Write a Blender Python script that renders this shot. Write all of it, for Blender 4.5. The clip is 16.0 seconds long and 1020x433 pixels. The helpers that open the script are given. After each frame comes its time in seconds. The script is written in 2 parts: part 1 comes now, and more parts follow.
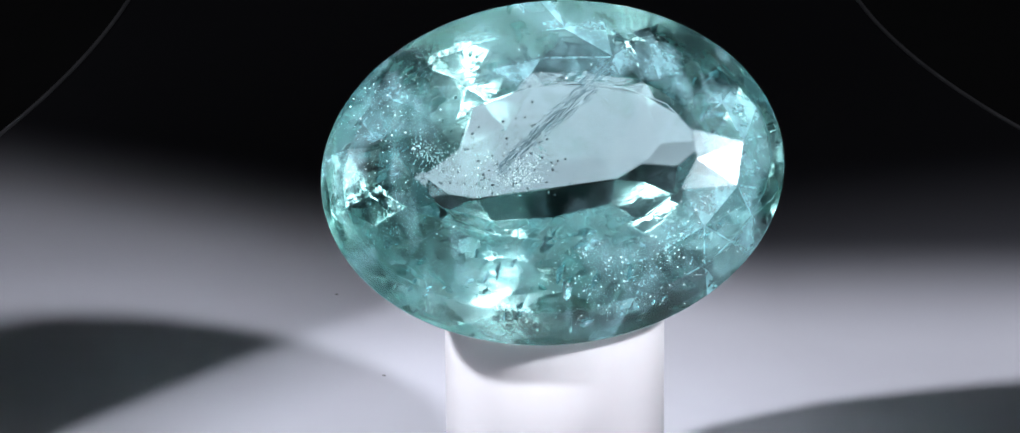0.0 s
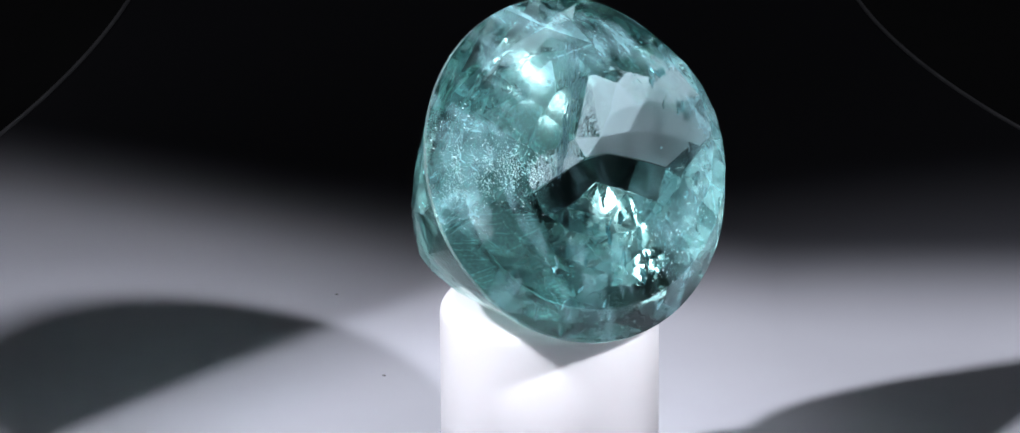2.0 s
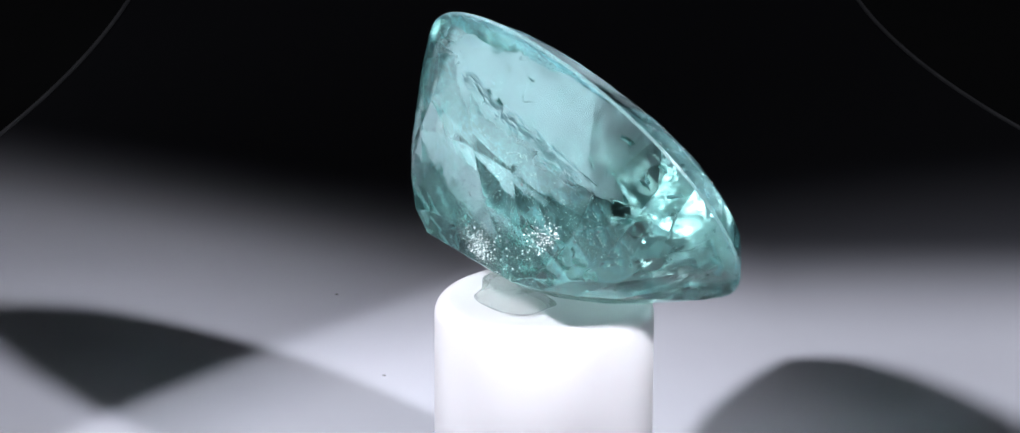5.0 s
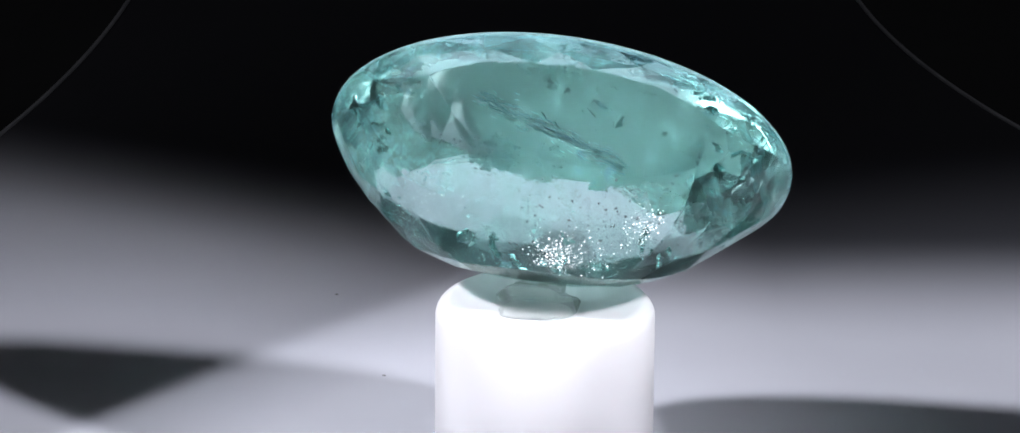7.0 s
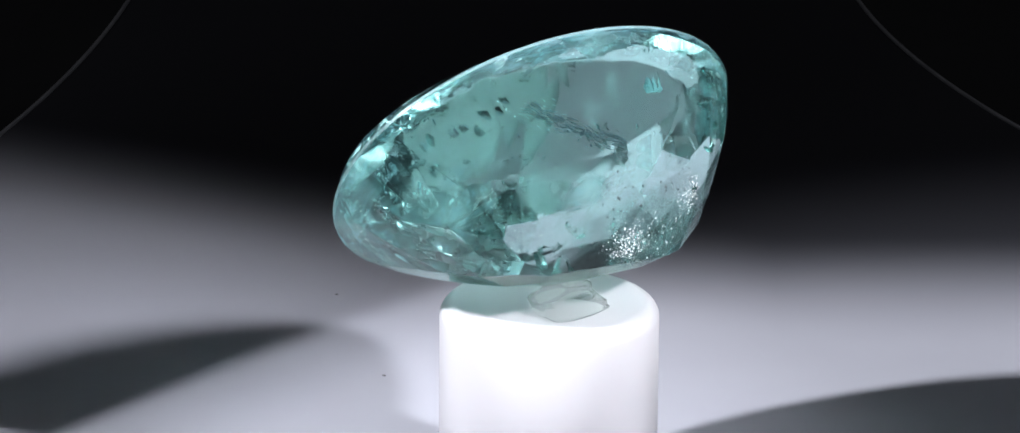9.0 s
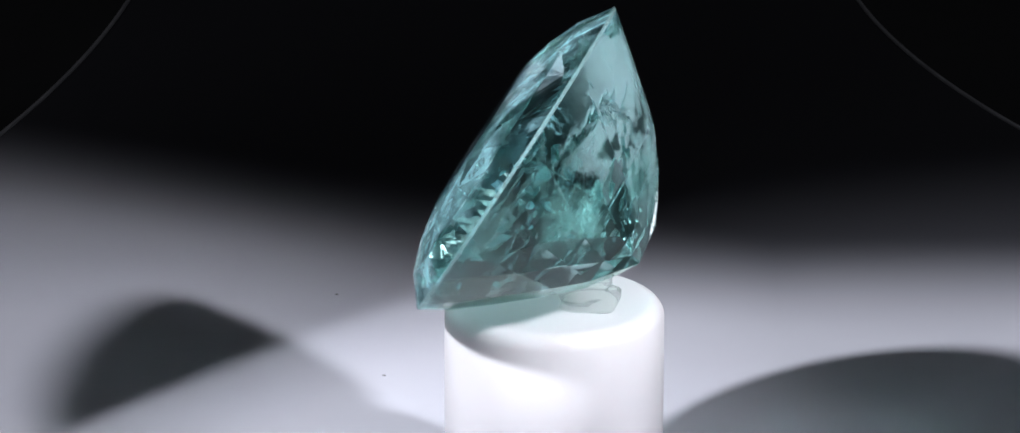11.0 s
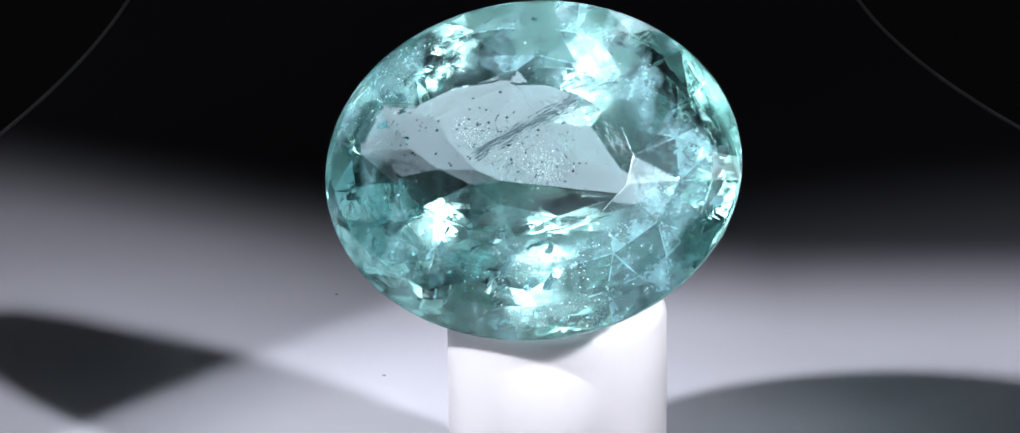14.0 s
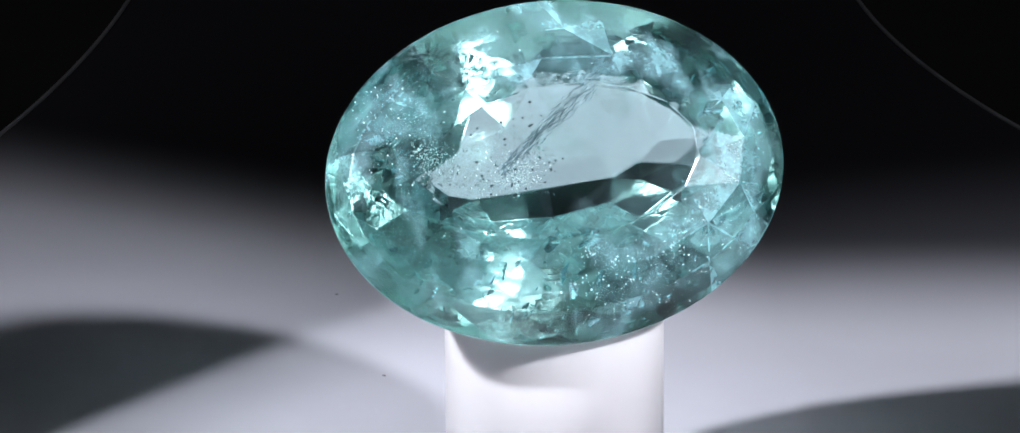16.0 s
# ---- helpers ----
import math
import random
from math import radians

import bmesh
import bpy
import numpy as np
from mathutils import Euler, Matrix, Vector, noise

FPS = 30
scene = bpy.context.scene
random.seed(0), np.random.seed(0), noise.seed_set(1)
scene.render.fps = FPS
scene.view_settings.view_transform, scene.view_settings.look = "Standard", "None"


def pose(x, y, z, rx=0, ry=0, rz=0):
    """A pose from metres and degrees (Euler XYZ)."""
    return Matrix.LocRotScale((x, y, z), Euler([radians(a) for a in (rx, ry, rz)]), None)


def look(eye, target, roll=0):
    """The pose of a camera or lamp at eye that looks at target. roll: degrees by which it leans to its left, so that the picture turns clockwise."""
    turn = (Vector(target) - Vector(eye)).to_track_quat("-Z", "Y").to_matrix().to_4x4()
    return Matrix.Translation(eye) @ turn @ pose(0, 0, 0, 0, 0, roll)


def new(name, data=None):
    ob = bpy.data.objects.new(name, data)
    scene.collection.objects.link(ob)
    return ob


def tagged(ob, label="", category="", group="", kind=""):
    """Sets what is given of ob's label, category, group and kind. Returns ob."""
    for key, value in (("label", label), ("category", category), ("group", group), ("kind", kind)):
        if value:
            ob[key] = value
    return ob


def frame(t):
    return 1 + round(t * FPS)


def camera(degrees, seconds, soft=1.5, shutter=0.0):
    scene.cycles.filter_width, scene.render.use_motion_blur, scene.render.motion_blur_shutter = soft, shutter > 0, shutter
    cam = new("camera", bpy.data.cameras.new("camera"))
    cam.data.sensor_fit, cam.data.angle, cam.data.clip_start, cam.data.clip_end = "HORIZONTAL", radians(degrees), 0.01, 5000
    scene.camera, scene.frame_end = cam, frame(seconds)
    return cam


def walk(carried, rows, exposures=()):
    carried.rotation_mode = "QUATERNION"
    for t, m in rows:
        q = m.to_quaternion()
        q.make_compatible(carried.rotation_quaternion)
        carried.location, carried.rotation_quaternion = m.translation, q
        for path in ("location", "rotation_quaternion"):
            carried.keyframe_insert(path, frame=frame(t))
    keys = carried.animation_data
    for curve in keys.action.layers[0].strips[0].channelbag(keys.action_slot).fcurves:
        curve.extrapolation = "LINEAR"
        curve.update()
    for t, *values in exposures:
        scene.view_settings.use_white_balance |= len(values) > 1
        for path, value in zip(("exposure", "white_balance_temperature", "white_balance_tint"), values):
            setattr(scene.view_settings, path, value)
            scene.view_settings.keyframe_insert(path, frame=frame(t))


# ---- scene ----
MM = 0.001
PITCH = radians(19.1)
TARGET = Vector((-1.85, 0.0, 14.9)) * MM
EYE = TARGET + 239.5 * MM * Vector((0.0, -math.cos(PITCH), math.sin(PITCH)))
cam = camera(11.0, 16.0, soft=1.4)
walk(cam, [(0.0, look(EYE, TARGET)), (16.0, look(EYE, TARGET))])

# ---- light: a dark studio with two snooted lamps and their diffusers in front of the stone ----
world = bpy.data.worlds.new("studio_dark")
scene.world = world
world.use_nodes = True
world.node_tree.nodes["Background"].inputs[0].default_value = (0.55, 0.6, 0.7, 1)
world.node_tree.nodes["Background"].inputs[1].default_value = 0.014
scene.view_settings.exposure = 0.0


def studio_lamp(name, place, aim, watts, cone, blend, radius, color):
    data = bpy.data.lights.new(name, "SPOT")
    data.energy, data.color = watts, color
    data.spot_size, data.spot_blend, data.shadow_soft_size = radians(cone), blend, radius
    ob = new(name, data)
    ob.matrix_world = look(Vector(place) * MM, Vector(aim) * MM)
    return ob


def softbox_face(name, place, aim, watts, wide, high, color):
    """The dim diffuser round the hot core of a lamp."""
    data = bpy.data.lights.new(name, "AREA")
    data.shape, data.size, data.size_y, data.energy, data.color = "RECTANGLE", wide * MM, high * MM, watts, color
    ob = new(name, data)
    ob.matrix_world = look(Vector(place) * MM, Vector(aim) * MM)
    return ob


COOL = (0.90, 0.92, 1.0)
studio_lamp("lamp_west", (-196, -128, 227), (15.3, 1.3, 0), 10.2, 13.0, 0.32, 0.0085, COOL)
studio_lamp("lamp_east", (183, -178, 197), (-2.5, -0.3, 15), 8.9, 7.0, 0.35, 0.011, COOL)
softbox_face("softbox_west", (-216, -145, 222), (0, -1.6, 16.6), 0.005, 170, 140, COOL)
softbox_face("softbox_east", (192, -191, 207), (0, -1.6, 16.6), 0.005, 170, 140, COOL)
softbox_face("softbox_core_west", (-212, -142.3, 218), (0, -1.6, 16.6), 0.115, 98, 84, COOL)
softbox_face("softbox_core_east", (188, -187, 203), (0, -1.6, 16.6), 0.115, 98, 84, COOL)
softbox_face("softbox_top", (0, -170, 300), (0, -1.6, 16.6), 0.010, 170, 120, COOL)


# ---- materials ----
def material(name, color=(0.5, 0.5, 0.5), rough=0.5, metal=0.0, ior=1.5):
    mat = bpy.data.materials.new(name)
    mat.use_nodes = True
    b = mat.node_tree.nodes["Principled BSDF"]
    b.inputs["Base Color"].default_value = (*color, 1)
    b.inputs["Roughness"].default_value = rough
    b.inputs["Metallic"].default_value = metal
    b.inputs["IOR"].default_value = ior
    return mat


def mottled(mat, a, b, scale, bump=0.0, bump_scale=None, detail=6.0):
    """Two-scale colour variation between a and b and a fine relief, in object space (metres)."""
    nt = mat.node_tree
    bs = nt.nodes["Principled BSDF"]
    co = nt.nodes.new("ShaderNodeTexCoord")
    n1 = nt.nodes.new("ShaderNodeTexNoise")
    n1.inputs["Scale"].default_value, n1.inputs["Detail"].default_value = scale, detail
    ramp = nt.nodes.new("ShaderNodeValToRGB")
    ramp.color_ramp.elements[0].position, ramp.color_ramp.elements[1].position = 0.3, 0.7
    ramp.color_ramp.elements[0].color, ramp.color_ramp.elements[1].color = (*a, 1), (*b, 1)
    nt.links.new(co.outputs["Object"], n1.inputs["Vector"])
    nt.links.new(n1.outputs["Fac"], ramp.inputs["Fac"])
    nt.links.new(ramp.outputs["Color"], bs.inputs["Base Color"])
    if bump:
        n2 = nt.nodes.new("ShaderNodeTexNoise")
        n2.inputs["Scale"].default_value, n2.inputs["Detail"].default_value = bump_scale or scale * 8, 4.0
        bp = nt.nodes.new("ShaderNodeBump")
        bp.inputs["Strength"].default_value, bp.inputs["Distance"].default_value = bump, 0.00005
        nt.links.new(co.outputs["Object"], n2.inputs["Vector"])
        nt.links.new(n2.outputs["Fac"], bp.inputs["Height"])
        nt.links.new(bp.outputs["Normal"], bs.inputs["Normal"])
    return mat


def glass(name, color, ior, rough=0.0):
    mat = bpy.data.materials.new(name)
    mat.use_nodes = True
    nt = mat.node_tree
    nt.nodes.remove(nt.nodes["Principled BSDF"])
    g = nt.nodes.new("ShaderNodeBsdfGlass")
    g.inputs["Color"].default_value = (*color, 1)
    g.inputs["IOR"].default_value, g.inputs["Roughness"].default_value = ior, rough
    nt.links.new(g.outputs[0], nt.nodes["Material Output"].inputs["Surface"])
    return mat


def stone_material():
    """Clear blue-green crystal with cloudy, slightly frosted zones in its belly and crown, and streaks of fine silk."""
    mat = bpy.data.materials.new("tourmaline")
    mat.use_nodes = True
    nt = mat.node_tree
    nt.nodes.remove(nt.nodes["Principled BSDF"])
    N, L = nt.nodes.new, nt.links.new

    def noisy(scale, detail, lo, hi, stretch=(1, 1, 1), turn=(0, 0, 0)):
        mp = N("ShaderNodeMapping")
        mp.inputs["Scale"].default_value, mp.inputs["Rotation"].default_value = stretch, turn
        tx = N("ShaderNodeTexNoise")
        tx.inputs["Scale"].default_value, tx.inputs["Detail"].default_value = scale, detail
        mr = N("ShaderNodeMapRange")
        mr.inputs["From Min"].default_value, mr.inputs["From Max"].default_value = lo, hi
        L(co.outputs["Object"], mp.inputs["Vector"])
        L(mp.outputs[0], tx.inputs["Vector"])
        L(tx.outputs["Fac"], mr.inputs["Value"])
        return mr.outputs["Result"]

    def math_node(op, a, b):
        m = N("ShaderNodeMath")
        m.operation = op
        for k, v in enumerate((a, b)):
            if isinstance(v, (int, float)):
                m.inputs[k].default_value = v
            else:
                L(v, m.inputs[k])
        return m.outputs[0]

    def mix(fac, a, b):
        m = N("ShaderNodeMixShader")
        if isinstance(fac, (int, float)):
            m.inputs[0].default_value = fac
        else:
            L(fac, m.inputs[0])
        L(a, m.inputs[1])
        L(b, m.inputs[2])
        return m.outputs[0]

    def two_tone(crown, under):
        """The stone is bluer through its crown and greener through its belly."""
        m = N("ShaderNodeMix")
        m.data_type = "RGBA"
        L(belly.outputs["Result"], m.inputs["Factor"])
        m.inputs["A"].default_value, m.inputs["B"].default_value = (*crown, 1), (*under, 1)
        return m.outputs["Result"]

    def glassy(color, rough):
        g = N("ShaderNodeBsdfGlass")
        g.inputs["Roughness"].default_value, g.inputs["IOR"].default_value = rough, 1.63
        L(two_tone(color, tuple(c * k for c, k in zip(color, (0.955, 1.0, 0.945)))), g.inputs["Color"])
        L(grain.outputs["Normal"], g.inputs["Normal"])
        return g.outputs[0]

    co = N("ShaderNodeTexCoord")
    sep = N("ShaderNodeSeparateXYZ")
    L(co.outputs["Object"], sep.inputs[0])
    off_table = N("ShaderNodeMapRange")      # 0 on the polished table, 1 below it
    off_table.inputs["From Min"].default_value, off_table.inputs["From Max"].default_value = 1.93 * MM, 1.7 * MM
    off_table.inputs["To Min"].default_value = 0.26
    L(sep.outputs["Z"], off_table.inputs["Value"])
    belly = N("ShaderNodeMapRange")          # 1 in the belly, 0 on the crown
    belly.inputs["From Min"].default_value, belly.inputs["From Max"].default_value = 0.1 * MM, -0.4 * MM
    L(sep.outputs["Z"], belly.inputs["Value"])
    clouds = noisy(200, 5, 0.50, 0.58)
    silk = noisy(900, 5, 0.53, 0.66, (1, 0.16, 1), (0, 0, 0.7))
    patches = noisy(260, 2, 0.45, 0.62)
    wave = N("ShaderNodeTexNoise")
    wave.inputs["Scale"].default_value, wave.inputs["Detail"].default_value = 380, 1.0
    fine = N("ShaderNodeTexNoise")
    fine.inputs["Scale"].default_value, fine.inputs["Detail"].default_value = 3200, 3.0
    for n in (wave, fine):
        L(co.outputs["Object"], n.inputs["Vector"])
    height = math_node("MULTIPLY", math_node("ADD", math_node("MULTIPLY", wave.outputs["Fac"], 0.25),
                                             math_node("MULTIPLY", math_node("MULTIPLY", fine.outputs["Fac"], patches), 0.10)), belly.outputs["Result"])
    grain = N("ShaderNodeBump")
    grain.inputs["Strength"].default_value, grain.inputs["Distance"].default_value = 1.0, 0.00018
    L(height, grain.inputs["Height"])
    grains = noisy(1300, 5, 0.44, 0.60)
    dots = noisy(5200, 2, 0.52, 0.62)
    cloudy = math_node("MULTIPLY", math_node("ADD", math_node("MULTIPLY", clouds, 0.9), math_node("MULTIPLY", silk, 0.6)),
                       math_node("ADD", 0.42, math_node("ADD", math_node("MULTIPLY", grains, 0.38), math_node("MULTIPLY", dots, 0.24))))
    frost = math_node("MULTIPLY", math_node("ADD", 0.015, math_node("MULTIPLY", clouds, math_node("SUBTRACT", 0.50, math_node("MULTIPLY", belly.outputs["Result"], 0.20)))), off_table.outputs["Result"])
    milk = math_node("MULTIPLY", math_node("ADD", 0.002, math_node("MULTIPLY", cloudy, math_node("SUBTRACT", 0.25, math_node("MULTIPLY", belly.outputs["Result"], 0.07)))), off_table.outputs["Result"])
    facet = N("ShaderNodeObjectInfo")
    facet_shine = N("ShaderNodeMapRange")         # random frost and milk per facet, painting in their differing reflections
    facet_shine.inputs["To Min"].default_value, facet_shine.inputs["To Max"].default_value = 0.25, 1.6
    L(facet.outputs["Random"], facet_shine.inputs["Value"])
    frost = math_node("MULTIPLY", frost, facet_shine.outputs["Result"])
    milk = math_node("MULTIPLY", milk, facet_shine.outputs["Result"])
    clear = glassy((0.85, 0.968, 0.984), 0.0)
    frosted = glassy((0.87, 0.972, 0.99), 0.13)
    hazy = glassy((0.80, 0.965, 0.96), 0.34)
    body = N("ShaderNodeBsdfDiffuse")
    L(two_tone((0.46, 0.87, 0.96), (0.32, 0.76, 0.70)), body.inputs["Color"])
    glow = N("ShaderNodeBsdfTranslucent")
    L(two_tone((0.38, 0.82, 0.90), (0.36, 0.80, 0.75)), glow.inputs["Color"])
    out = mix(milk, mix(frost, clear, mix(0.2, frosted, hazy)), mix(0.35, body.outputs[0], glow.outputs[0]))
    L(out, nt.nodes["Material Output"].inputs["Surface"])
    return mat


def girdle_material():
    """The narrow girdle is ground, not polished."""
    mat = glass("ground_girdle", (0.8, 0.97, 0.96), 1.63, 0.2)
    nt = mat.node_tree
    body = nt.nodes.new("ShaderNodeBsdfDiffuse")
    body.inputs["Color"].default_value = (0.6, 0.88, 0.88, 1)
    mx = nt.nodes.new("ShaderNodeMixShader")
    mx.inputs[0].default_value = 0.10
    nt.links.new(nt.nodes["Glass BSDF"].outputs[0], mx.inputs[1])
    nt.links.new(body.outputs[0], mx.inputs[2])
    nt.links.new(mx.outputs[0], nt.nodes["Material Output"].inputs["Surface"])
    return mat


def putty_material():
    mat = glass("clear_putty", (0.97, 0.985, 0.975), 1.34, 0.02)
    nt = mat.node_tree
    g = nt.nodes["Glass BSDF"]
    tr = nt.nodes.new("ShaderNodeBsdfTranslucent")
    tr.inputs["Color"].default_value = (0.8, 0.84, 0.82, 1)
    mx = nt.nodes.new("ShaderNodeMixShader")
    mx.inputs[0].default_value = 0.22
    nt.links.new(g.outputs[0], mx.inputs[1])
    nt.links.new(tr.outputs[0], mx.inputs[2])
    clear, thin = nt.nodes.new("ShaderNodeBsdfTransparent"), nt.nodes.new("ShaderNodeMixShader")
    clear.inputs["Color"].default_value = (0.95, 0.97, 0.96, 1)
    thin.inputs[0].default_value = 0.45
    nt.links.new(mx.outputs[0], thin.inputs[1])
    nt.links.new(clear.outputs[0], thin.inputs[2])
    nt.links.new(thin.outputs[0], nt.nodes["Material Output"].inputs["Surface"])
    return mat


def painted_falloff_sheet():
    """Pale grey backdrop sheet; lamplight running out behind is painted as black, with an uneven, wavy border."""
    mat = mottled(material("painted_falloff_sheet", rough=0.6), (0.31, 0.31, 0.343), (0.345, 0.345, 0.378), 60, 0.1, 900)
    nt = mat.node_tree
    N, L = nt.nodes.new, nt.links.new
    bs = nt.nodes["Principled BSDF"]
    pale = bs.inputs["Base Color"].links[0].from_socket
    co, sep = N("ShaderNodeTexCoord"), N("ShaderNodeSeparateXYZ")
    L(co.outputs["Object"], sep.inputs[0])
    border = N("ShaderNodeMapRange")           # the painted falloff's border runs further back on the west side
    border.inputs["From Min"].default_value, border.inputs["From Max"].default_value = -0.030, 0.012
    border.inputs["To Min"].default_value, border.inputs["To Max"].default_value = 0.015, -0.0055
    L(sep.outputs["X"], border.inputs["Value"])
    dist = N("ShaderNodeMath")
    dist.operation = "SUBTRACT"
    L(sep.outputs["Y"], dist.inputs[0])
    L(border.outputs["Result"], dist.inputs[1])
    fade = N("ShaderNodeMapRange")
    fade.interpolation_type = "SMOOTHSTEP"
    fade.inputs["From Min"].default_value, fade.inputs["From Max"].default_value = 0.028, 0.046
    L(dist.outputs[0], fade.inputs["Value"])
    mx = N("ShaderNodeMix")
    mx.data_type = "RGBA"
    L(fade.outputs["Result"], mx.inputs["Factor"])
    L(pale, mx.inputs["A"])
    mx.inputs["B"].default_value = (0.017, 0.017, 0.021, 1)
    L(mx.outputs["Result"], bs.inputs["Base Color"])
    return mat


M_SHEET = painted_falloff_sheet()
M_PEDESTAL = mottled(material("white_acetal", rough=0.38), (0.51, 0.497, 0.505), (0.545, 0.53, 0.54), 150, 0.08, 3000)
_b = M_PEDESTAL.node_tree.nodes["Principled BSDF"]
_b.inputs["Subsurface Weight"].default_value, _b.inputs["Subsurface Scale"].default_value = 0.6, 0.0012
_b.inputs["Subsurface Radius"].default_value = (1.0, 0.9, 0.9)
M_BLACK = mottled(material("black_cloth", rough=0.9), (0.004, 0.004, 0.005), (0.007, 0.007, 0.008), 200, 0.2, 2000)
M_EDGE = mottled(material("pale_bead", rough=0.5), (0.13, 0.13, 0.14), (0.2, 0.2, 0.21), 300)
M_GEM = stone_material()
M_PUTTY = putty_material()
M_GIRDLE = girdle_material()
M_SNOW = material("pale_inclusion", (0.75, 0.86, 0.86), 0.35)
M_HIGHLIGHT = material("highlight_chip", (0.93, 0.97, 0.96), 0.3)
M_FEATHER = material("healed_fracture", (0.55, 0.85, 0.86), 0.18, 1.0)
M_NEEDLE = material("grey_needle", (0.10, 0.16, 0.19), 0.4)
M_SPECK = material("dark_inclusion", (0.03, 0.05, 0.055), 0.5)
M_DUST = material("dust", (0.21, 0.205, 0.21), 0.9)


# ---- builders ----
def part(name, bm, mat, parent=None, label="", smooth=False):
    me = bpy.data.meshes.new(name)
    bm.normal_update()
    bm.to_mesh(me)
    bm.free()
    me.materials.append(mat)
    if smooth:
        for p in me.polygons:
            p.use_smooth = True
    ob = new(name, me)
    if parent:
        ob.parent = parent
    if label:
        tagged(ob, label)
    return ob


def lathe(profile, steps):
    """A closed solid turned round z from (radius, height) pairs; a radius of 0 closes an end."""
    bm = bmesh.new()
    rings = []
    for r, z in profile:
        if r == 0:
            rings.append([bm.verts.new((0, 0, z))])
        else:
            rings.append([bm.verts.new((r * math.cos(2 * math.pi * k / steps), r * math.sin(2 * math.pi * k / steps), z)) for k in range(steps)])
    for a, b in zip(rings, rings[1:]):
        for k in range(steps):
            j = (k + 1) % steps
            if len(a) == 1 and len(b) > 1:
                bm.faces.new((a[0], b[j], b[k]))
            elif len(b) == 1 and len(a) > 1:
                bm.faces.new((a[k], a[j], b[0]))
            else:
                bm.faces.new((a[k], a[j], b[j], b[k]))
    bmesh.ops.recalc_face_normals(bm, faces=bm.faces)
    return bm


# ---- the setting ----
def sheet_edges(y):
    """The two sides of the sheet at the depth y (mm): wide in front, curving in behind."""
    d = y - 60
    west = -29.67 + 0.278 * d - 0.0035 * d * d
    east = 26.1 - 0.436 * d + 0.0063 * d * d
    return max(-90.0, west), min(90.0, east)


def build_sheet(name, y0, y1, n, mat):
    bm = bmesh.new()
    rows = []
    for k in range(n + 1):
        y = y0 + (y1 - y0) * k / n
        w, e = sheet_edges(y)
        rows.append([bm.verts.new(((w + (e - w) * q) * MM, y * MM, 0)) for q in (0, 0.25, 0.5, 0.75, 1)])
    for a, b in zip(rows, rows[1:]):
        for j in range(4):
            bm.faces.new((a[j], a[j + 1], b[j + 1], b[j]))
    ret = bmesh.ops.extrude_face_region(bm, geom=bm.faces[:])
    for v in [g for g in ret["geom"] if isinstance(g, bmesh.types.BMVert)]:
        v.co.z -= 0.6 * MM
    bmesh.ops.recalc_face_normals(bm, faces=bm.faces)
    return part(name, bm, mat)


tagged(build_sheet("floor", -70, 94, 56, M_SHEET), "matte pale sheet, the lamps' falloff to black behind painted in", "floor sheet", kind="structure")


def build_piping(side):
    """A thin round bead along one side of the sheet."""
    bm = bmesh.new()
    r, rings = 0.13 * MM, []
    for k in range(58):
        y = 36 + k
        x = sheet_edges(y)[side]
        rings.append([bm.verts.new((x * MM + r * math.cos(a * math.pi / 4), y * MM, r * 0.5 + r * math.sin(a * math.pi / 4))) for a in range(8)])
    for a, b in zip(rings, rings[1:]):
        for j in range(8):
            bm.faces.new((a[j], a[(j + 1) % 8], b[(j + 1) % 8], b[j]))
    bm.faces.new(rings[0])
    bm.faces.new(rings[-1])
    bmesh.ops.recalc_face_normals(bm, faces=bm.faces)
    return tagged(part("trim", bm, M_EDGE, smooth=True), "thin pale bead along the curved side of the sheet", "trim", kind="structure")


build_piping(0)
build_piping(1)


def box(lo, hi):
    bm = bmesh.new()
    bmesh.ops.create_cube(bm, size=1.0)
    for v in bm.verts:
        v.co = Vector([lo[i] + (v.co[i] + 0.5) * (hi[i] - lo[i]) for i in range(3)]) * MM
    return bm


tagged(part("ground", box((-330, -330, -30), (330, 330, -20)), M_BLACK), "black cloth under the whole set", "cloth", kind="structure")
for nm, lo, hi in (("wall_north", (-330, 320, -20), (330, 330, 330)), ("wall_south", (-330, -330, -20), (330, -320, 330)),
                   ("wall_east", (320, -320, -20), (330, 320, 330)), ("wall_west", (-330, -320, -20), (-320, 320, 330)),
                   ("ceiling", (-330, -330, 330), (330, 330, 340))):
    tagged(part(nm, box(lo, hi), M_BLACK), "black cloth screen closing the dark studio", "screen", kind="structure")


def build_flag():
    """A thin black card on its edge beside the set, which keeps the west lamp off the floor behind it."""
    bm = bmesh.new()
    outline = ((-27.1, 0.02), (3, 0.02), (20, 40), (20, 72), (-4.8, 72))
    near, far = ([bm.verts.new((x * MM, y * MM, z * MM)) for y, z in outline] for x in (-56, -57.2))
    bm.faces.new(near)
    bm.faces.new(far[::-1])
    for k in range(len(near)):
        j = (k + 1) % len(near)
        bm.faces.new((near[k], far[k], far[j], near[j]))
    bmesh.ops.recalc_face_normals(bm, faces=bm.faces)
    bmesh.ops.bevel(bm, geom=bm.edges[:], offset=0.2 * MM, segments=2, affect="EDGES", profile=0.5)
    return tagged(part("light_flag", bm, M_BLACK), "thin black card standing on edge as a light flag", "light flag")


build_flag()

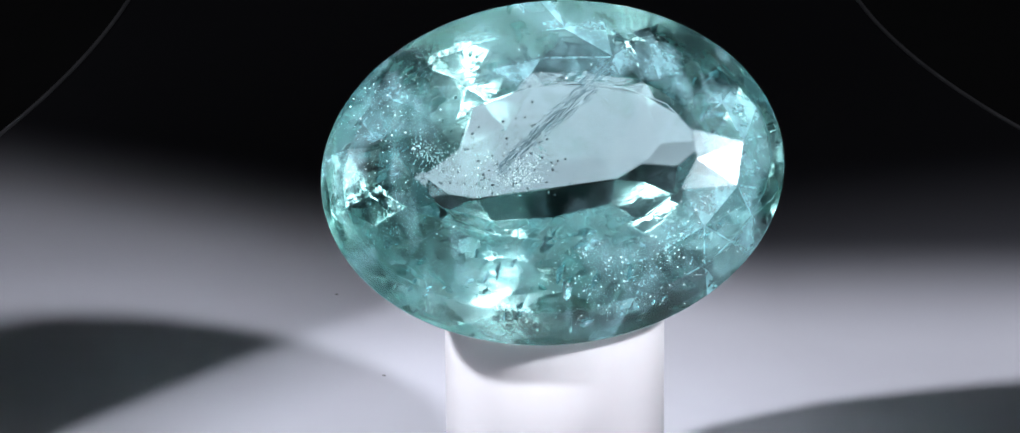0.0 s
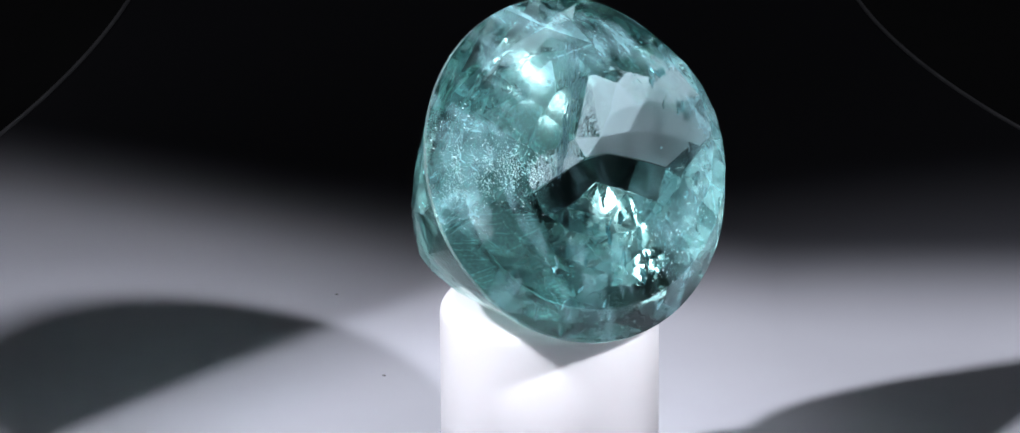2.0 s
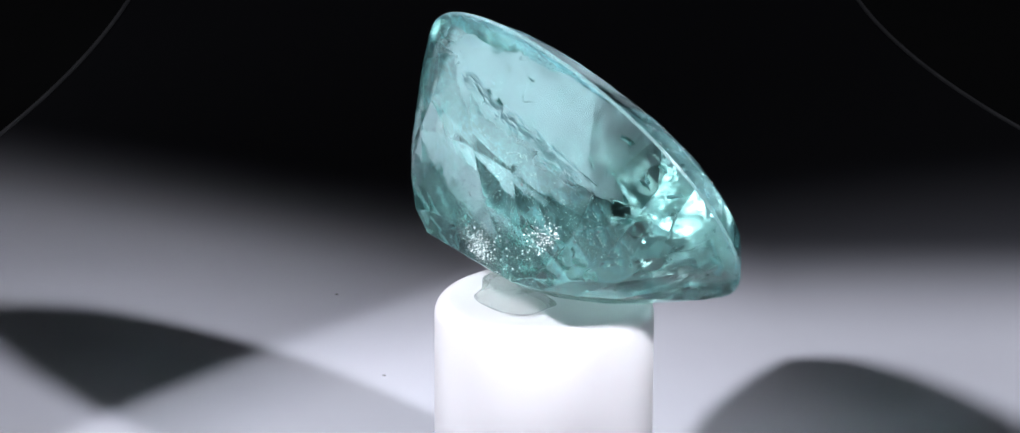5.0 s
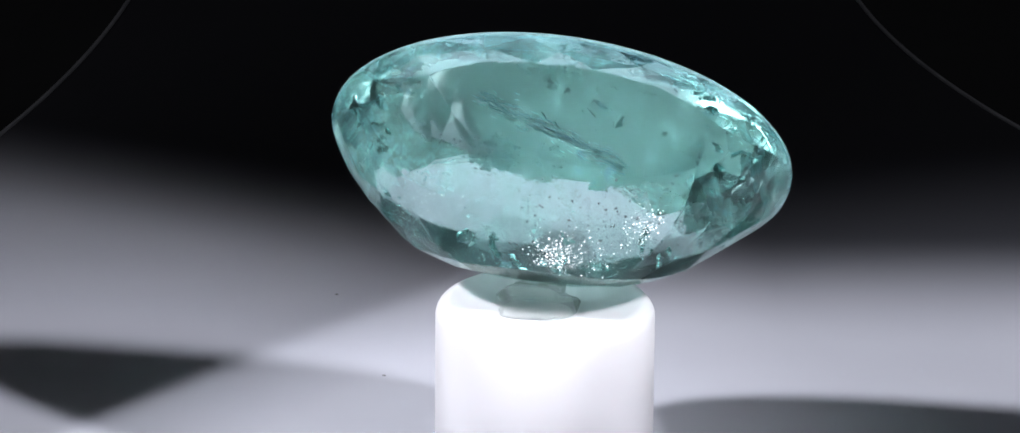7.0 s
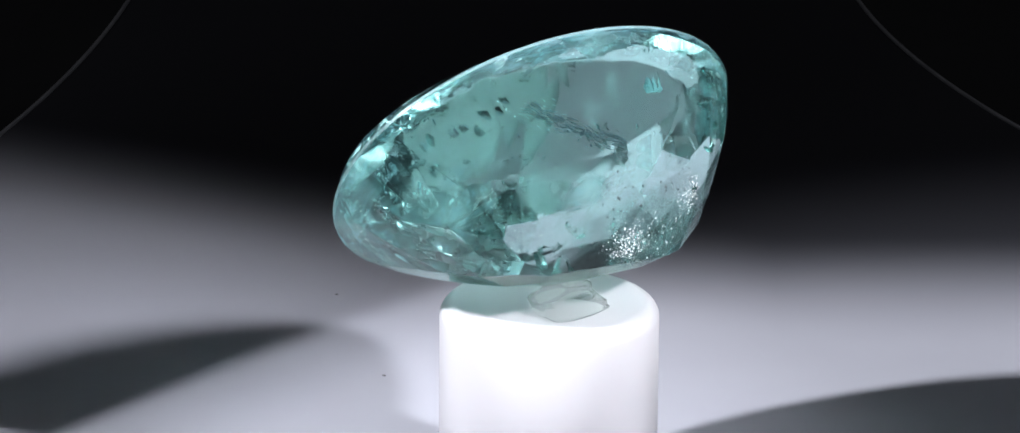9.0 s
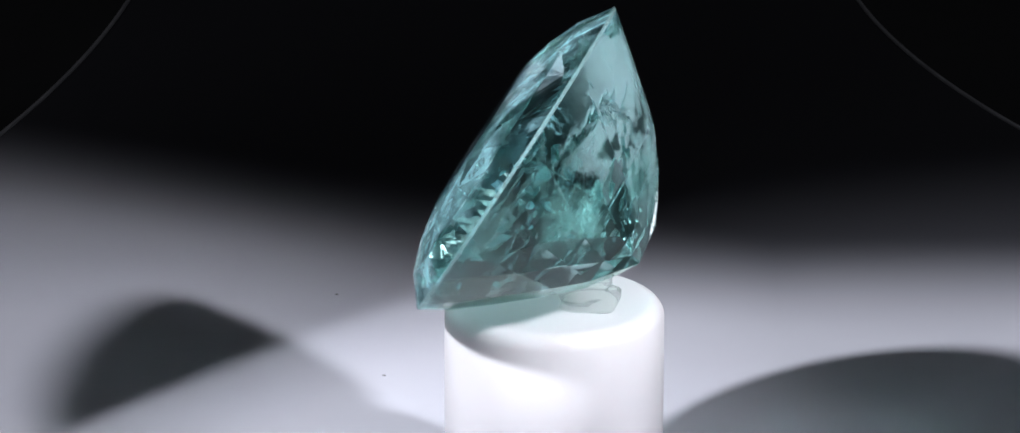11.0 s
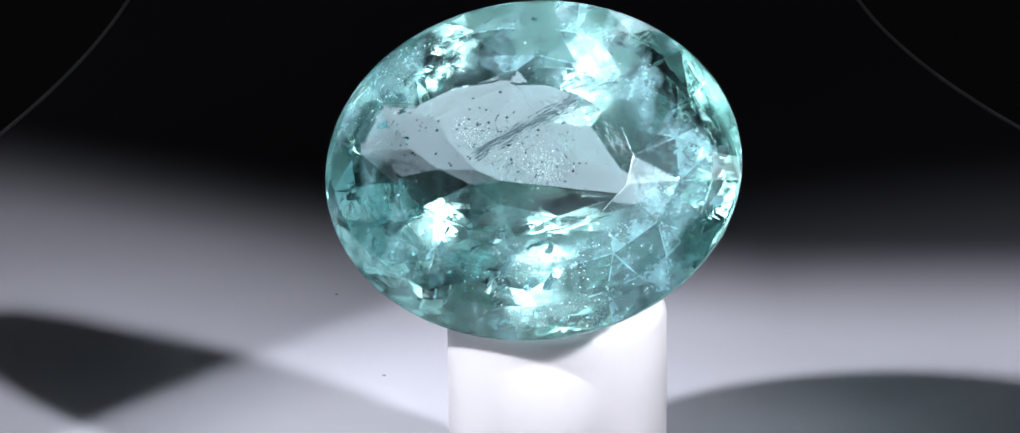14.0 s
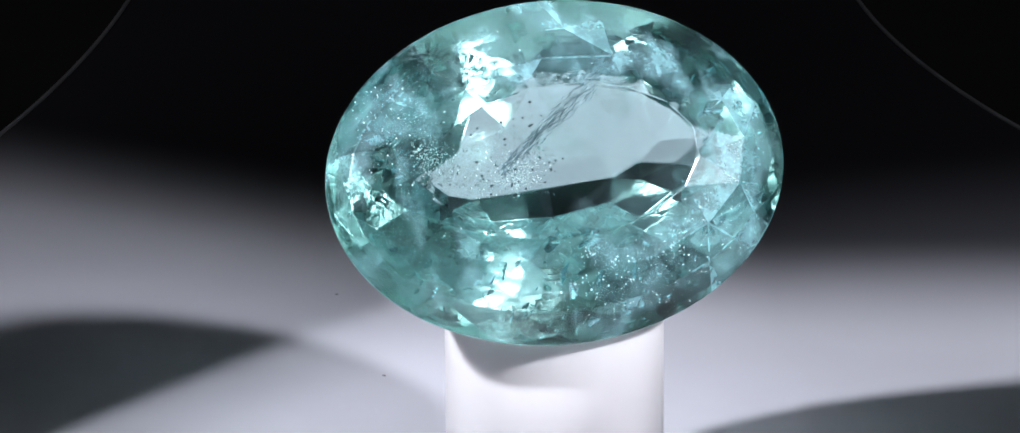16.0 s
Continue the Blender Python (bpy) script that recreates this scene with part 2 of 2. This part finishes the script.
# ---- the pedestal, the putty and the stone ----
H = 11.0      # height of the pedestal
R = 5.0       # its radius
F = 0.75      # its rounded edge


def build_pedestal():
    prof = [(0, 0.02), (R, 0.02), (R, H - F)]
    for k in range(1, 9):
        a = math.pi / 2 * k / 8
        prof.append((R - F + F * math.cos(a), H - F + F * math.sin(a)))
    prof.append((0, H))
    ob = part("pedestal", lathe([(r * MM, z * MM) for r, z in prof], 96), M_PEDESTAL, smooth=True)
    return tagged(ob, "white plastic round pedestal with a rounded top edge", "pedestal")


A, B = 10.557, 7.877        # half axes of the girdle
CROWN, PAV = 1.943, 7.112   # heights above and below it
TILT = 31.9                 # how far the table looks up
OUT = 1.6                   # the girdle's centre off the axis
GEM_Z = H + 6.58
ROLL = 4.7                  # turn of the oval in its own plane
KEEL, WAIST = 3.185, -0.5    # half length of the keel; the belly narrows towards it


def oval(rx, ry, z, n, shift=0.0, cx=0.0, cy=0.0):
    return [(cx + rx * math.cos(2 * math.pi * (k + shift) / n), cy + ry * math.sin(2 * math.pi * (k + shift) / n), z) for k in range(n)]


def hull_of_gem():
    rnd = random.Random(4)
    pts = []
    pts += oval(0.59 * A, 0.45 * B, CROWN, 16, 0.5)
    pts += oval(0.80 * A, 0.64 * B, CROWN * 0.81, 16, 0.0, 0, -0.15)
    pts += oval(0.92 * A, 0.82 * B, CROWN * 0.53, 32, 0.25, 0, -0.15)
    pts += oval(A, B, 0.08, 96, 0.0)
    pts += oval(A, B, -0.08, 96, 0.0)
    for q, n, s in ((0.9, 36, 0.5), (0.76, 18, 0.0), (0.58, 18, 0.5), (0.4, 14, 0.0), (0.22, 10, 0.5)):
        ring = oval(q * A + KEEL * (1 - q), q * B + WAIST * (1 - q), -PAV * (1 - q ** 1.723), n, s, 0.17 * (1 - q))
        pts += [(x + rnd.uniform(-0.14, 0.14), y + rnd.uniform(-0.11, 0.11), z + rnd.uniform(-0.03, 0.03)) for x, y, z in ring]
    pts += [(0.17 + KEEL, 0, -PAV), (0.17 - KEEL, 0, -PAV)]
    bm = bmesh.new()
    for p in pts:
        bm.verts.new(Vector(p) * MM)
    bmesh.ops.convex_hull(bm, input=bm.verts[:])
    bmesh.ops.dissolve_limit(bm, angle_limit=radians(1.0), verts=bm.verts[:], edges=bm.edges[:])
    worn = [e for e in bm.edges if len(e.link_faces) == 2 and e.calc_face_angle(0) > radians(3)
            and all(v.co.z < -0.5 * MM or 0.4 * MM < v.co.z for v in e.verts)]
    bmesh.ops.bevel(bm, geom=worn, offset=0.035 * MM, segments=1, affect="EDGES", profile=0.5)
    bmesh.ops.recalc_face_normals(bm, faces=bm.faces)
    return bm


def zone(f):
    z = f.calc_center_median().z / MM
    return "table_facet" if z > CROWN - 0.01 else "crown" if z > 0.085 else "girdle" if z > -0.085 else "pavilion"


def build_inclusions(name, mat, count, size, choose, seed, label, flat=0.35):
    """Fine chips that sums the surface of the stone, scattered over the facets that choose() favours."""
    rnd = random.Random(seed)
    hull = hull_of_gem()
    bmesh.ops.triangulate(hull, faces=hull.faces[:])
    faces = hull.faces[:]
    sums = np.cumsum([f.calc_area() for f in faces]).tolist()
    out, made = bmesh.new(), 0
    while made < count:
        f = rnd.choices(faces, cum_weights=sums)[0]
        u, v = rnd.random(), rnd.random()
        if u + v > 1:
            u, v = 1 - u, 1 - v
        a, b, c = (w.co for w in f.verts)
        p = a + (b - a) * u + (c - a) * v
        if rnd.random() > choose(p / MM):
            continue
        made += 1
        r = size * MM * (0.35 + rnd.random() ** 3)
        q = f.normal.to_track_quat("Z", "Y").to_matrix() @ Matrix.Rotation(rnd.random() * 6.3, 3, "Z")
        tips = [(1, 0, 0), (-0.8, 0.1, 0), (0.1, rnd.uniform(0.3, 1), 0), (0, -rnd.uniform(0.3, 1), 0), (0, 0, flat), (0, 0, -flat)]
        vs = [out.verts.new(p + q @ (Vector(t) * r)) for t in tips]
        for i, j, k in ((0, 2, 4), (2, 1, 4), (1, 3, 4), (3, 0, 4), (2, 0, 5), (1, 2, 5), (3, 1, 5), (0, 3, 5)):
            out.faces.new((vs[i], vs[j], vs[k]))
    hull.free()
    return tagged(part(name, out, mat, gem, label), kind="stuff")


def clump(p, cx, cy, rx, ry):
    return max(0.0, 1 - ((p.x - cx) / rx) ** 2 - ((p.y - cy) / ry) ** 2)


gem = tagged(new("gemstone"), "oval faceted teal tourmaline with cloudy inclusions, leaning on putty", "gemstone")


def cut_from(hull, faces):
    """A bmesh of those faces of the hull alone."""
    bm, known = bmesh.new(), {}
    for f in faces:
        for v in f.verts:
            if v not in known:
                known[v] = bm.verts.new(v.co)
        bm.faces.new([known[v] for v in f.verts])
    return bm


def build_cut():
    """The four zones of the stone; the crown and the pavilion carry their facets, between worn ridges."""
    hull = hull_of_gem()
    for nm in ("table_facet", "crown", "girdle", "pavilion"):
        faces = [f for f in hull.faces if zone(f) == nm]
        if nm in ("table_facet", "girdle"):
            part(nm, cut_from(hull, faces), M_GIRDLE if nm == "girdle" else M_GEM, gem)
            continue
        large = [f for f in faces if f.calc_area() > (0.35 * MM) ** 2 * 2]
        ridges = part(nm, cut_from(hull, [f for f in faces if f not in large]), M_GEM, gem)
        for f in large:
            part(nm + "_facet", cut_from(hull, [f]), M_GEM, ridges)
    hull.free()


build_cut()
build_inclusions("snow_cloud", M_SNOW, 620, 0.036, lambda p: 0 if p.z < 0.2 or p.z > CROWN - 0.02 else max(
    clump(p, 2.0, -5.5, 4.5, 2.2), 0.8 * clump(p, -7.0, 2.5, 2.5, 3.5), 0.5 * clump(p, 6.5, -3.5, 2.5, 3.0), 0.1 * clump(p, 0, 0, 10, 7)), 7,
    "fine white snowy inclusions near the crown")


def build_feathers(count, seed):
    """Thin, ragged internal fractures, mostly under the crown, that flash as the stone turns."""
    rnd = random.Random(seed)
    bm = bmesh.new()
    made = 0
    while made < count:
        a, q = rnd.random() * 2 * math.pi, math.sqrt(rnd.uniform(0.05, 0.72))
        x, y = q * A * math.cos(a), q * B * math.sin(a)
        z = rnd.uniform(0.5, -PAV * (1 - q ** 1.723) * 0.8)
        if (abs(x) < 5.8 and y > -2.6) or z > CROWN * 0.6 * (1 - q) + 0.2:
            continue
        made += 1
        turn = Euler((rnd.gauss(0.5, 0.5), rnd.gauss(0, 0.6), rnd.gauss(0.7, 0.5))).to_matrix()
        r = rnd.choice((0.1, 0.16, 0.28, 0.5)) * MM
        n = 9
        rim = []
        for k in range(n):
            w = 2 * math.pi * k / n
            e = r * rnd.uniform(0.5, 1.1)
            rim.append(bm.verts.new(Vector((x, y, z)) * MM + turn @ Vector((e * math.cos(w), 0.45 * e * math.sin(w), 0))))
        top = bm.verts.new(Vector((x, y, z)) * MM + turn @ Vector((0, 0, 0.02 * MM)))
        low = bm.verts.new(Vector((x, y, z)) * MM - turn @ Vector((0, 0, 0.02 * MM)))
        for k in range(n):
            bm.faces.new((rim[k], rim[(k + 1) % n], top))
            bm.faces.new((rim[(k + 1) % n], rim[k], low))
    return tagged(part("feather_veil", bm, M_FEATHER, gem, "pale ragged feather fractures inside the stone"), kind="stuff")


build_feathers(120, 21)
build_inclusions("speck_cloud", M_SPECK, 500, 0.078, lambda p: 0 if p.z > -0.5 else max(
    clump(p, -2.0, 1.6, 4.6, 2.6), 0.6 * clump(p, -6.5, 0, 2.5, 3)), 8, "fine dark specks in the belly of the stone")
# white chips clumped to paint in the lamp's reflection off the belly
build_inclusions("highlight_cloud", M_HIGHLIGHT, 800, 0.046, lambda p: 0 if p.z > -0.6 else max(
    clump(p, -1.0, 0.8, 1.5, 0.9) ** 2, 0.12 * clump(p, -1.6, 1.0, 2.6, 1.4), 0.4 * clump(p, -4.6, 1.9, 1.2, 1.0) ** 2), 12, "white chips in the belly of the stone, painting a lamp's highlight")


def build_needle_veil(start, end, count, seed):
    """A dark, slanting streak of hair-fine needles under the table."""
    rnd = random.Random(seed)
    a, b = Vector(start), Vector(end)
    way = (b - a).normalized()
    side = way.cross(Vector((0, 0, 1)))
    bm = bmesh.new()
    for _ in range(count):
        k = rnd.random()
        mid = a.lerp(b, k) + side * rnd.gauss(0, 0.13 + 0.1 * k) + Vector((0, 0, rnd.gauss(0, 0.2)))
        half = way * rnd.uniform(0.1, 0.4) + side * rnd.gauss(0, 0.03)
        r = rnd.uniform(0.012, 0.028)
        ends = [bm.verts.new((mid + e) * MM) for e in (half, -half)]
        belt = [bm.verts.new((mid + side * (r * math.cos(w)) + Vector((0, 0, r * math.sin(w)))) * MM) for w in (0, 2.1, 4.2)]
        for q in range(3):
            bm.faces.new((ends[0], belt[q], belt[(q + 1) % 3]))
            bm.faces.new((ends[1], belt[(q + 1) % 3], belt[q]))
    bmesh.ops.recalc_face_normals(bm, faces=bm.faces)
    return tagged(part("needle_veil", bm, M_NEEDLE, gem, "dark slanting streak of fine needles"), kind="stuff")


build_needle_veil((-2.6, 0.3, -0.6), (3.2, 4.3, -0.9), 330, 31)
pedestal = build_pedestal()


def build_putty():
    """A pressed lump: a rounded foot, a hollow waist and a wider lip under the stone, with creases round it."""
    bm = bmesh.new()
    seg, levels = 40, 14
    rings = []
    for i in range(levels + 1):
        k = i / levels
        z = 1.12 * k
        waist = 1.0 - 0.34 * k ** 1.5 - 0.14 * max(0.0, 0.2 - k) / 0.2
        ring = []
        for j in range(seg):
            a = 2 * math.pi * j / seg
            c, d = math.cos(a), math.sin(a)
            x = 1.9 * math.copysign(abs(c) ** 0.75, c) * waist
            y = 1.35 * math.copysign(abs(d) ** 0.75, d) * waist
            n = noise.noise(Vector((1.3 * c, 1.3 * d, 2.2 * k))) * 0.30 + noise.noise(Vector((4 * c, 4 * d, 9 * k))) * 0.05
            ring.append(bm.verts.new(Vector((0.4 + x * (1 + n), 1.75 + y * (1 + n), z)) * MM))
        rings.append(ring)
    for a, b in zip(rings, rings[1:]):
        for j in range(seg):
            bm.faces.new((a[j], a[(j + 1) % seg], b[(j + 1) % seg], b[j]))
    bm.faces.new(list(reversed(rings[0])))
    bm.faces.new(rings[-1])
    bmesh.ops.recalc_face_normals(bm, faces=bm.faces)
    return tagged(part("putty", bm, M_PUTTY, smooth=True), "small clear lump of putty holding the stone", "putty")


putty = build_putty()


def build_dust(x, y, size, seed):
    rnd = random.Random(seed)
    bm = bmesh.new()
    bmesh.ops.create_icosphere(bm, subdivisions=1, radius=size * MM)
    for v in bm.verts:
        v.co = v.co * rnd.uniform(0.6, 1.2)
        v.co.z *= 0.4
    ob = part("dust_speck", bm, M_DUST)
    ob.location = (x * MM, y * MM, size * 0.3 * MM)
    return tagged(ob, "tiny dark dust speck on the pale sheet", "dust", group="dust on the sheet")


build_dust(-10.8, 30.7, 0.11, 1)
build_dust(-8.1, 18.9, 0.12, 2)

# ---- movement: the turntable carries pedestal, putty and stone round ----
SPEED, FACE_ON = 22.713, 15.425     # degrees a second; the time at which the table faces the camera


def motions():
    times = [0.25 * k for k in range(65)]

    def turn(t):
        return SPEED * (t - FACE_ON)

    def keyed(ob, local):
        walk(ob, [(t, pose(0, 0, 0, 0, 0, turn(t)) @ local) for t in times])

    # the pedestal stands a little off the axis and leans by about half a degree
    keyed(pedestal, pose(0.30 * MM, 0.21 * MM, 0, 0, -0.5, 0))
    keyed(putty, pose(0, 0, (H - 0.02) * MM))
    keyed(gem, pose(-0.143 * MM, -OUT * MM, GEM_Z * MM, 90 - TILT) @ pose(0, 0, 0, 0, 0, ROLL))


motions()
